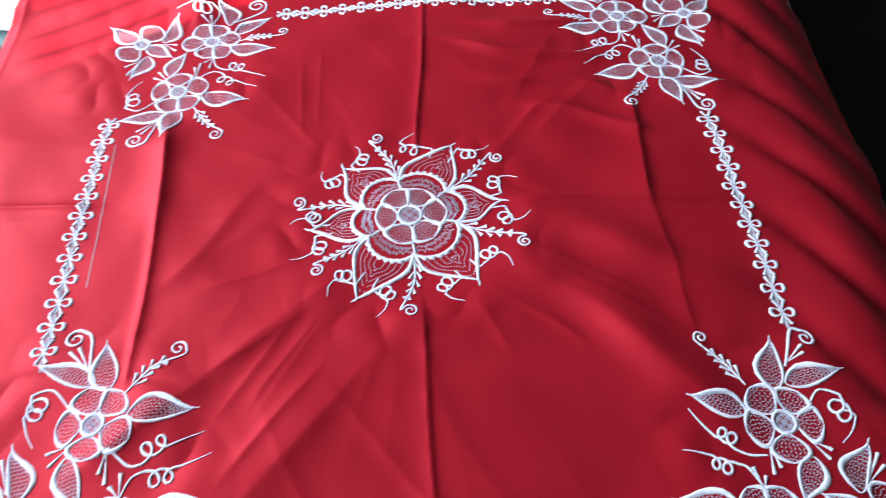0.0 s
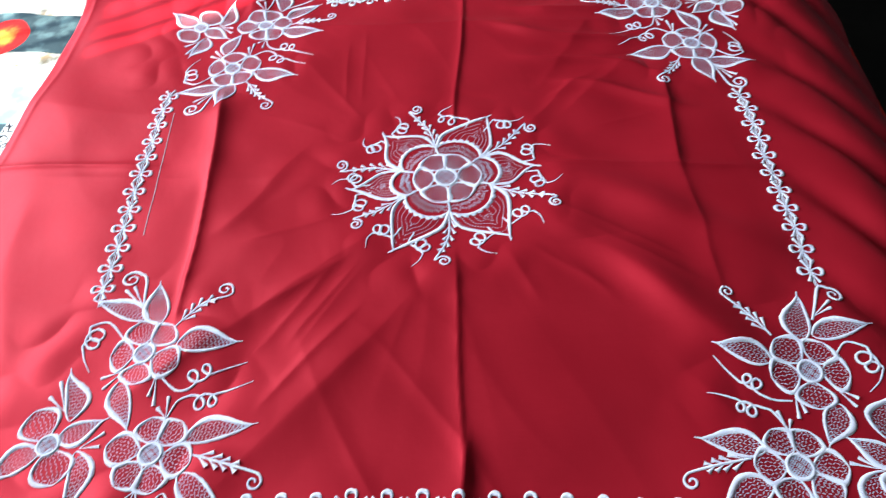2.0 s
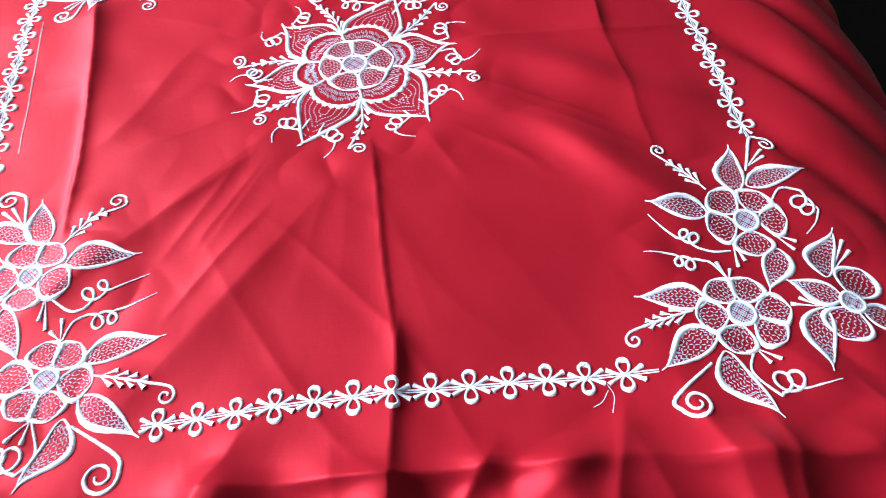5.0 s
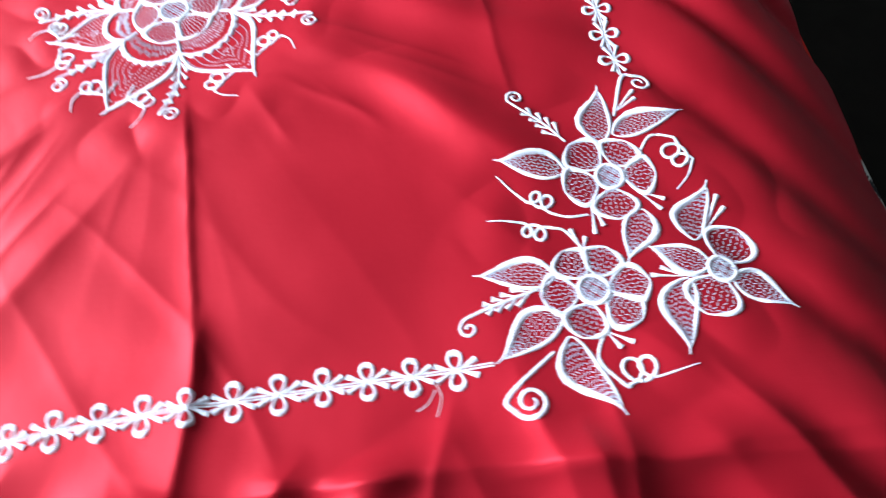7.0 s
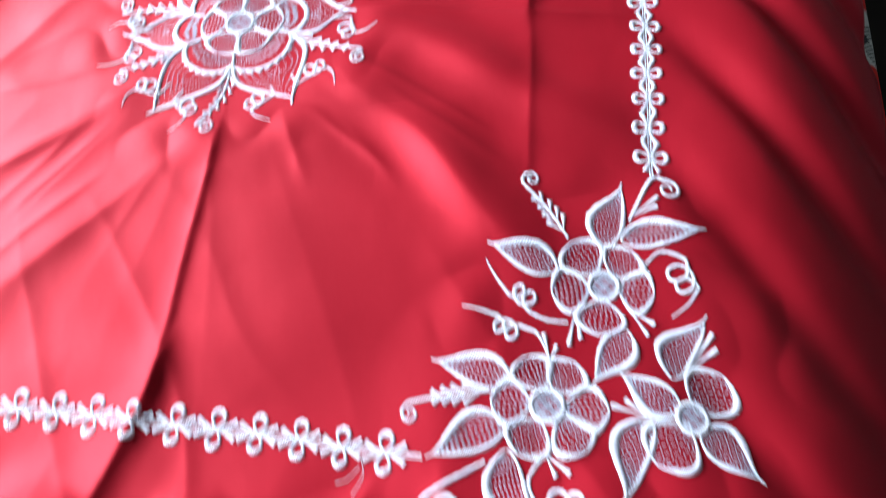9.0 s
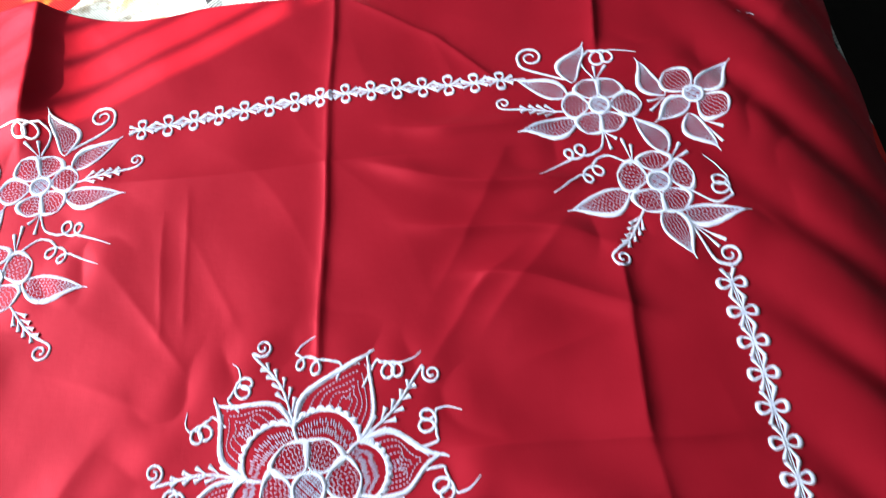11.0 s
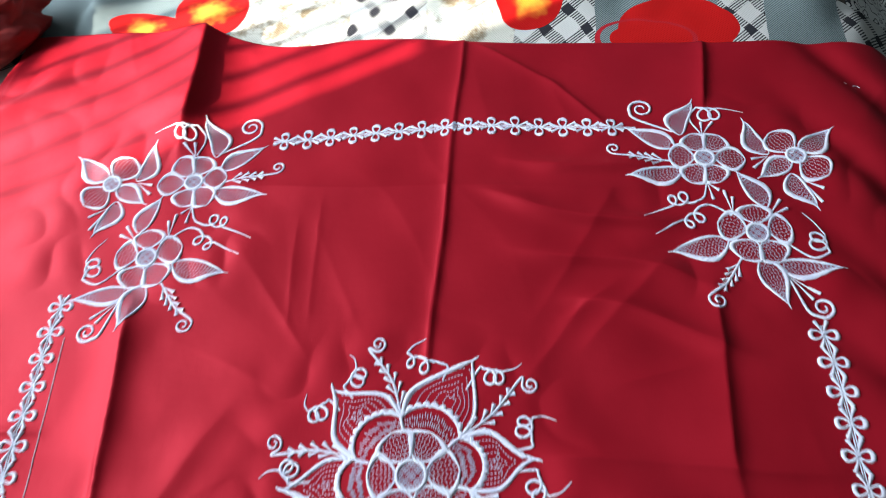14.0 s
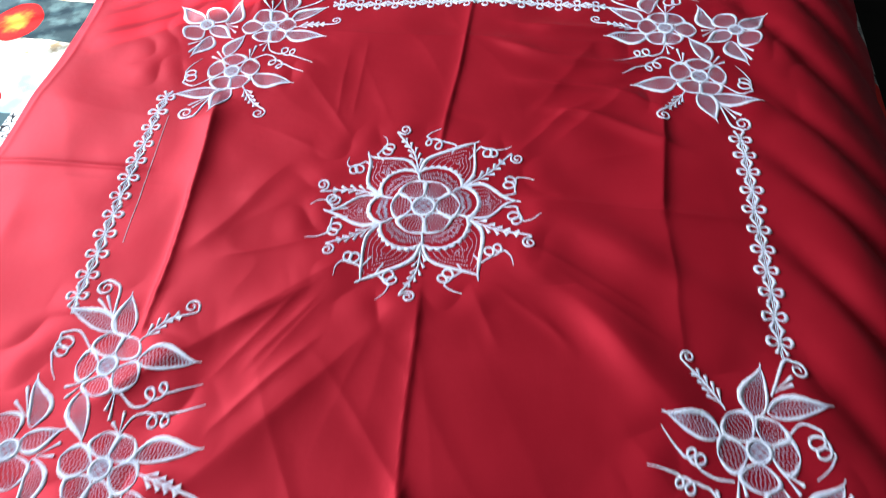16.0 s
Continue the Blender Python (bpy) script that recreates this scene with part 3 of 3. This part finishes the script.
def make_blanket():
    us = np.linspace(0, 1, 230)
    vs = np.linspace(-1.32, 1.38, 230)
    flat, drop = 2.083, 0.40
    verts = []
    for v in vs:
        for u in us:
            run = u * (flat + 0.15 + drop)
            if run < flat:
                x, z = -1.41 + run, 0.0
            elif run < flat + 0.15:
                a = (run - flat) / 0.15 * math.pi / 2
                x, z = -1.41 + flat + 0.045 * math.sin(a), -0.045 * (1 - math.cos(a))
            else:
                x, z = -1.41 + flat + 0.045 + 0.010 * math.sin(v * 17), -0.045 - (run - flat - 0.15)
            verts.append((x, v, z))
    p = np.array(verts)
    x, y = p[:, 0], p[:, 1]
    under = smooth(0.72, 0.64, np.maximum(np.abs(x), np.abs(y - 0.02) + 0.03))
    lump = 0.012 * waves(x, y, 11, 31) + 0.005 * waves(x, y, 33, 32)
    lump = np.abs(lump) * (1 - under) - 0.003
    lump = lump + ridge(x, y, (-0.02, 0.64), (0.17, 0.78), 0.016, 0.02, 0.03, 0.05) + ridge(x, y, (-0.60, 0.66), (-0.48, 0.90), 0.02, 0.03, 0.03, 0.05)
    p[:, 2] = np.where(p[:, 2] > -0.001, bed_top(x, y) + lump, p[:, 2] + bed_top(np.full_like(x, 0.673), y))
    p[:, 2] -= 0.008 * smooth(0.58, 0.64, x)
    n = len(us)
    faces = [(j * n + i, j * n + i + 1, (j + 1) * n + i + 1, (j + 1) * n + i) for j in range(len(vs) - 1) for i in range(n - 1)]
    ob = mesh_object("blanket", p, faces, BLANKET)
    s = ob.modifiers.new("thick", "SOLIDIFY")
    s.thickness, s.offset = 0.004, -1
    return tagged(ob, "printed grey, white and red patterned blanket spread over a bed", "blanket")


make_blanket()

# ---- the embroidered cloth ----
cloth = tagged(new("embroidered_cloth"), "crimson satin cloth with white machine-embroidered flowers, spread on a blanket", "cloth")


def make_sheet():
    nx, ny = 560, 520
    u, v = np.meshgrid(np.linspace(-1, 1, nx), np.linspace(-1, 1, ny))
    x, y = 0.655 * u + 0.034 * (u > 0) * u, 0.02 + 0.605 * v
    ex, ey = np.abs(u) ** 6, np.abs(v) ** 6
    x = x + ex * 0.005 * waves(x * 0, y, 9, 41) - ex * (u < 0) * 0.016 * smooth(0.0, 0.5, y)
    y = y + ey * 0.007 * waves(x, y * 0, 10, 42) + ey * (v < 0) * 0.018 * np.exp(-((x - 0.01) / 0.09) ** 2) - ey * (v > 0) * 0.020 * np.exp(-((x + 0.25) / 0.09) ** 2)
    z = cloth_z(x, y)
    p = np.stack([x, y, z], -1).reshape(-1, 3)
    faces = [(j * nx + i, j * nx + i + 1, (j + 1) * nx + i + 1, (j + 1) * nx + i) for j in range(ny - 1) for i in range(nx - 1)]
    ob = mesh_object("sheet", p, faces, SATIN, cloth)
    s = ob.modifiers.new("thick", "SOLIDIFY")
    s.thickness, s.offset = 0.0005, -1
    return ob


make_sheet()


def near_corner():
    """The open-side near corner spray, stitched a little differently from its mates. Places in millimetres."""

    def P(x, y):
        return (1.0132e-3 * x + 0.004e-3 * y - 0.005, 0.0015e-3 * x + 1.0113e-3 * y + 0.0038)

    flower(cloth, P(372, -383), 0.0125, [P(353, -346), P(390, -346), P(418, -382), P(403, -414), P(354, -422), P(329, -384)], 0.035)
    flower(cloth, P(410, -278), 0.0120, [P(408, -321), P(368, -288), P(381, -242), P(431, -245), P(450, -281)], 0.039)
    f = eye_of(cloth, "flower", P(479, -379), 0.0115)
    petal(f, "petal", P(481, -374), P(503, -343), 0.043)
    petal(f, "petal", P(476, -384), P(453, -417), 0.043)
    petal(f, "petal", P(485, -387), P(524, -416), 0.032, True, 0.08)
    petal(f, "petal", P(470, -375), P(427, -352), 0.028, True, 0.05)
    petal(cloth, "leaf", P(448, -384), P(431, -443), 0.029, True, -0.14)
    petal(cloth, "leaf", P(464, -350), P(488, -301), 0.029, True, 0.17)
    petal(cloth, "leaf", P(344, -420), P(369, -482), 0.03, True, -0.15)
    petal(cloth, "leaf", P(342, -400), P(290, -430), 0.031, True, -0.08)
    petal(cloth, "leaf", P(343, -368), P(283, -357), 0.028, True, -0.05)
    petal(cloth, "leaf", P(430, -315), P(407, -359), 0.029, True, 0.06)
    petal(cloth, "leaf", P(371, -269), P(316, -252), 0.028, True, -0.05)
    petal(cloth, "leaf", P(409, -243), P(420, -182), 0.031, True, 0.1)
    petal(cloth, "leaf", P(422, -236), P(487, -218), 0.026, True, 0.05)
    scroll(cloth, P(330, -430), P(290, -460), P(305, -467), 0.0150, 1.7, 1)
    scroll(cloth, P(428, -216), P(446, -171), P(461, -180), 0.0120, 1.5, -1)
    sprig(cloth, P(327, -377), P(296, -384), P(270, -391), P(268, -401), 0.0085, 1.3, 1)
    sprig(cloth, P(378, -238), P(358, -210), P(336, -188), P(342, -181), 0.0085, 1.4, -1)
    tendril(cloth, P(373, -418), P(363, -441), P(381, -464), P(404, -461), P(434, -456), 0.0092, 1)
    tendril(cloth, P(370, -343), P(360, -326), P(347, -321), P(326, -314), P(296, -309), 0.0066, 1)
    tendril(cloth, P(383, -313), P(366, -313), P(350, -306), P(333, -294), P(311, -265), 0.0066, -1)
    tendril(cloth, P(439, -261), P(454, -244), P(475, -252), P(485, -273), P(464, -300), 0.0088, -1)
    bud(cloth, P(373, -419), P(392, -431))
    bud(cloth, P(373, -419), P(382, -434))
    bud(cloth, P(371, -347), P(365, -325))
    bud(cloth, P(371, -347), P(376, -334))
    bud(cloth, P(388, -302), P(385, -333))
    bud(cloth, P(388, -302), P(394, -326))
    bud(cloth, P(431, -297), P(451, -307))
    bud(cloth, P(431, -297), P(446, -317))
    bud(cloth, P(430, -211), P(452, -190))
    bud(cloth, P(430, -211), P(451, -200))
    bud(cloth, P(477, -341), P(495, -311))
    bud(cloth, P(477, -341), P(498, -323))
    bud(cloth, P(445, -382), P(419, -377))
    bud(cloth, P(445, -382), P(429, -371))


def corner(m, own={}):
    """One corner spray: three flowers with leaves, sprigs, tendrils and scrolls. m lays it on the cloth, own moves single points."""

    def at(x, y):
        x, y = own.get((x, y), (x, y))
        return (m[0] * x * 0.001 + m[1] * y * 0.001 + m[2], m[3] * x * 0.001 + m[4] * y * 0.001 + m[5])

    flip = 1 if m[0] * m[4] - m[1] * m[3] > 0 else -1
    # six-petalled flower
    flower(cloth, at(-50, 105), 0.0115, [at(-50 + dx, 105 + dy) for dx, dy in ((-14, 38), (22, 37), (49, -1), (13, -38), (-20, -38), (-44, 3))], 0.035)
    # five-petalled flower
    flower(cloth, at(-1, -3), 0.0120, [at(-1 + dx, -3 + dy) for dx, dy in ((-1, 38), (39, 8), (19, -39), (-21, -38), (-44, 12))], 0.039)
    # small outer flower with two round and two pointed petals
    f = eye_of(cloth, "flower", at(61, 111), 0.0110)
    petal(f, "petal", at(58, 115), at(36, 148), 0.042)
    petal(f, "petal", at(65, 107), at(92, 79), 0.042)
    petal(f, "petal", at(66, 118), at(112, 157), 0.030, True, -0.10 * flip)
    petal(f, "petal", at(54, 105), at(14, 77), 0.027, True, -0.05 * flip)
    for b, t, w, bend in (
        ((28, 113), (5, 166), 26, 0.16), ((50, 83), (73, 36), 26, -0.17),
        ((-78, 141), (-57, 200), 28, 0.20), ((-86, 121), (-142, 152), 27, -0.04), ((-79, 86), (-144, 75), 27, 0.10),
        ((15, 33), (-14, 83), 27, -0.08), ((-36, -15), (-101, -32), 32, 0.10), ((-3, -41), (17, -96), 31, 0.06), ((13, -47), (84, -47), 25, -0.05),
    ):
        petal(cloth, "leaf", at(*b), at(*t), w * 0.001, True, bend * flip)
    scroll(cloth, at(-86, 147), at(-130, 170), at(-122, 189), 0.0175, 1.7, -flip)
    scroll(cloth, at(22, -58), at(36, -100), at(54, -98), 0.0135, 1.6, flip)
    sprig(cloth, at(-93, 100), at(-138, 105), at(-160, 107), at(-162, 117), 0.0095, 1.3, -flip)
    sprig(cloth, at(-25, -40), at(-45, -72), at(-65, -88), at(-57, -95), 0.0105, 1.4, flip)
    tendril(cloth, at(-51, 145), at(-62, 172), at(-48, 189), at(-24, 188), at(7, 181), 0.0100, -flip)
    tendril(cloth, at(-52, 65), at(-57, 46), at(-72, 37), at(-99, 30), at(-132, 12), 0.0078, -flip)
    tendril(cloth, at(-27, 20), at(-50, 34), at(-66, 29), at(-90, 8), at(-119, -10), 0.0080, flip)
    tendril(cloth, at(31, -18), at(55, -35), at(74, -24), at(75, -2), at(54, 27), 0.0090, flip)
    for b, t in (
        ((-49, 143), (-48, 165)), ((-49, 143), (-34, 164)), ((-51, 66), (-46, 42)), ((-51, 66), (-38, 56)),
        ((-26, 22), (-33, 55)), ((-26, 22), (-24, 46)), ((15, 20), (31, 44)), ((15, 20), (38, 32)),
        ((23, -60), (54, -81)), ((23, -60), (46, -88)), ((61, 74), (84, 61)), ((61, 74), (80, 42)),
        ((27, 110), (6, 105)), ((27, 110), (7, 90)),
    ):
        bud(cloth, at(*b), at(*t))


corner((0.9965, -0.0057, 0.382, 0.0057, 0.9937, 0.3077))
near_corner()
corner((-1.0221, -0.0469, -0.3282, 0.1021, -1.0217, -0.2835), {(-144, 75): (-146, 60), (84, -47): (82, -61), (5, 166): (10, 175), (-57, -95): (-66, -98), (-65, -88): (-74, -91), (73, 36): (74, 30)})
corner((-0.9993, -0.1872, -0.3587, -0.1271, 1.03, 0.244), {(84, -47): (82, -54), (-57, 200): (-62, 203), (-14, 83): (-9, 82)})


def polar(deg, r):
    return (0.003 + r * 0.001 * math.cos(radians(deg)), 0.002 + r * 0.001 * math.sin(radians(deg)))


def middle():
    """The large flower in the middle: an inner flower, a scalloped ring, six pointed petals, sprigs and tendrils."""
    flower(cloth, polar(0, 0), 0.0150, [polar(a, r) for a, r in ((121, 48), (70, 47), (10, 49), (-50, 48), (-107, 47), (-175, 45))], 0.044, 0.0066)
    joints = (106, 41, -10, -83, -147, -192)
    for i, a in enumerate(joints):
        b = joints[(i + 1) % 6] - (360 if i == 5 else 0)
        t = np.linspace(0, 1, 60)
        ang = a + (b - a) * t
        rad = 0.061 + 0.014 * np.sin(math.pi * t) ** 0.7 + 0.0010 * np.sin(t * 60)
        line = np.array([polar(g, 1000 * r) for g, r in zip(ang, rad)])
        st = Stitching().band(line, 0.0054 + 0.0016 * np.sin(t * 60))
        for k in range(26):
            g = a + (b - a) * (k + 0.5) / 26
            q = 53 + 11 * math.sin(math.pi * (k + 0.5) / 26)
            for lo in (0.05, 0.5):
                r0 = 49 + (q + 5 - 49) * lo + RNG.uniform(-2.0, 2.0)
                st.stitch(polar(g, r0), polar(g + 0.8, r0 + (q - 44) * 0.34), 0.0012)
        st.done("scalloped_ring", cloth)
        petal_line = Stitching().band(curve([polar(a, 46), polar(a + 1, 55), polar(a, 66)]), 0.0036)
        petal_line.done("vein", cloth)
    tips = ((66.8, 137), (11.1, 125), (-49.5, 134), (-115.3, 140), (-169.9, 131), (138.5, 127))
    for i, (a, r) in enumerate(tips):
        left = joints[i]
        right = joints[(i + 1) % 6] - (360 if i == 5 else 0)
        if i == 5:
            left, right = joints[5] + 360, joints[0]
        st = Stitching()
        for side in (left, right):
            mid = polar(a + (side - a) * 0.72, 90)
            near_tip = polar(a + (side - a) * 0.15, r - 15)
            line = curve([polar(side, 62), mid, near_tip, polar(a, r), polar(a - 1.5, r + 7)])
            st.band(line, taper(len(line), 0.0056 if side == left else 0.0042, 0.9, 0.25))
        # rows of running stitch nested inside the two sides
        for side in (left, right):
            for n in range(5):
                keep = 0.86 - 0.18 * n
                top = r - 10 - 7.5 * n
                row = curve([polar(a + (side - a) * keep, 72), polar(a + (side - a) * 0.74 * keep, 90), polar(a + (side - a) * 0.20 * keep, top - 9), polar(a, top)], 0.0009)
                for k in range(0, len(row) - 4, 4):
                    st.stitch(row[k], row[k + 3], 0.0013)
        st.done("pointed_petal", cloth)
    for a, r, j, way in ((110.5, 151, 106, -1), (41, 158, 41, -1), (-17.7, 157, -12, -1), (-87.7, 148, -83, 1), (-142.6, 145, -147, 1), (171.3, 153, 168, -1)):
        side = 4.5 * way
        sprig(cloth, polar(j, 66), polar((a + j) / 2, 105), polar(a - side, r - 6), polar(a, r - 3), 0.0095, 1.5, -way, 5, 0.018, 0.08, 0.72)
    for la, lr, ea, er, way in (
        (93, 124, 89.6, 148, -1), (54.8, 137, 49.4, 165, 1), (26, 129, 24, 158, -1), (-2, 129, 1, 158, 1), (-31.5, 124, -33, 155, -1), (-65.5, 121, -61.4, 148, -1),
        (-102, 125, -103, 156, 1), (-128.6, 127, -127, 157, -1), (-157, 128, -155, 164, 1), (-177, 129, -175, 157, -1), (151, 125, 147.6, 146, 1), (126, 125, 123.6, 150, -1),
    ):
        near = min(tips, key=lambda q: abs((q[0] - la + 180) % 360 - 180))[0]
        off = (near - la + 180) % 360 - 180
        tendril(cloth, polar(la + off * 0.60, 104), polar(la + off * 0.62, lr - 4), polar(la + off * 0.34, lr - 1), polar(la - off * 0.20, lr + 8), polar(ea, er), 0.0076, 1 if off < 0 else -1)


middle()


def chain(p, q, n, sag):
    """A border of small looped flowers threaded on one line of stitching."""
    p, q = np.asarray(p), np.asarray(q)
    d = (q - p) / np.hypot(*(q - p))
    w = np.array([-d[1], d[0]])

    def on(t):
        return p + (q - p) * t + w * sag * math.sin(math.pi * t)

    line = curve([on(t) for t in np.linspace(-0.035, 1.07, 12)], 0.002)
    stem = Stitching().band(line + w * 0.0011, 0.0014).band(line - w * 0.0011, 0.0014).done("border_line", cloth)
    for k in range(n):
        c = on(k / (n - 1)) + w * RNG.uniform(-0.001, 0.001)
        size = RNG.uniform(0.92, 1.06)
        st = Stitching()
        for s in (-1, 1):
            a = np.linspace(-math.pi / 2, 1.5 * math.pi, 22)[:-1]
            lx, ly = 0.0064 * size * np.cos(a), (0.0074 + 0.0064 * np.sin(a)) * size
            ring = c + np.outer(lx * (0.75 + 0.25 * np.sin(a)), d) + np.outer(s * ly, w)
            st.band(ring, 0.0024 + 0.0030 * np.clip(np.sin(a), 0, 1) ** 1.5, True)
        for s in (-1, 1):
            for e in (-1, 1):
                t = c + d * s * 0.0160 * size + w * e * 0.0066 * size
                ln = curve([c + d * s * 0.001, (c + t) / 2 - w * e * 0.0006, t], 0.0012)
                u = np.linspace(0, 1, len(ln))
                st.band(ln, 0.0014 + 0.0040 * np.where(u < 0.95, u**1.4, 0.9))
        st.done("border_flower", stem)


chain((-0.171, -0.4460), (0.250, -0.433), 13, 0.005)
chain((-0.219, 0.430), (0.219, 0.460), 15, 0.011)
chain((-0.441, 0.168), (-0.408, -0.195), 12, -0.004)
chain((0.431, 0.178), (0.446, -0.142), 11, 0.0)

# chalk guide line and loose thread ends on the cloth
def strip(name, pts, width, material, high):
    line = curve(pts, 0.003)
    return Stitching().band(line, width, False, high).done(name, cloth, material)


strip("chalk_line", [(-0.419, 0.128), (-0.405, 0.01), (-0.389, -0.107)], 0.0012, CHALK, 0.0002)
strip("loose_thread", [(0.232, -0.440), (0.236, -0.452), (0.231, -0.468)], 0.0006, THREAD, 0.0006)
strip("loose_thread", [(0.232, -0.446), (0.225, -0.456), (0.216, -0.461)], 0.0006, THREAD, 0.0006)
strip("lint", [(0.540, 0.546), (0.545, 0.549), (0.550, 0.546)], 0.0016, THREAD, 0.0006)
strip("lint", [(0.528, 0.549), (0.532, 0.548)], 0.0011, THREAD, 0.0006)


def bundle():
    """A crumpled heap of dark red cotton at the far corner."""
    bm = bmesh.new()
    bmesh.ops.create_icosphere(bm, subdivisions=5, radius=1.0)
    for v in bm.verts:
        n = noise.fractal(v.co * 1.7, 1.0, 2.0, 4) * 0.22 + abs(noise.noise(v.co * 4.0)) * 0.10
        v.co = Vector((v.co.x * 0.15, v.co.y * 0.085, max(v.co.z, -0.55) * 0.06)) * (1 + n)
    me = bpy.data.meshes.new("folded_cloth")
    bm.to_mesh(me)
    bm.free()
    me.polygons.foreach_set("use_smooth", [True] * len(me.polygons))
    me.materials.append(DEEP_RED)
    ob = new("folded_cloth", me)
    ob.matrix_world = pose(-0.775, 0.60, 0.036, 0, 0, 40)
    return tagged(ob, "crumpled heap of dark red cotton on the blanket", "cloth heap")


bundle()
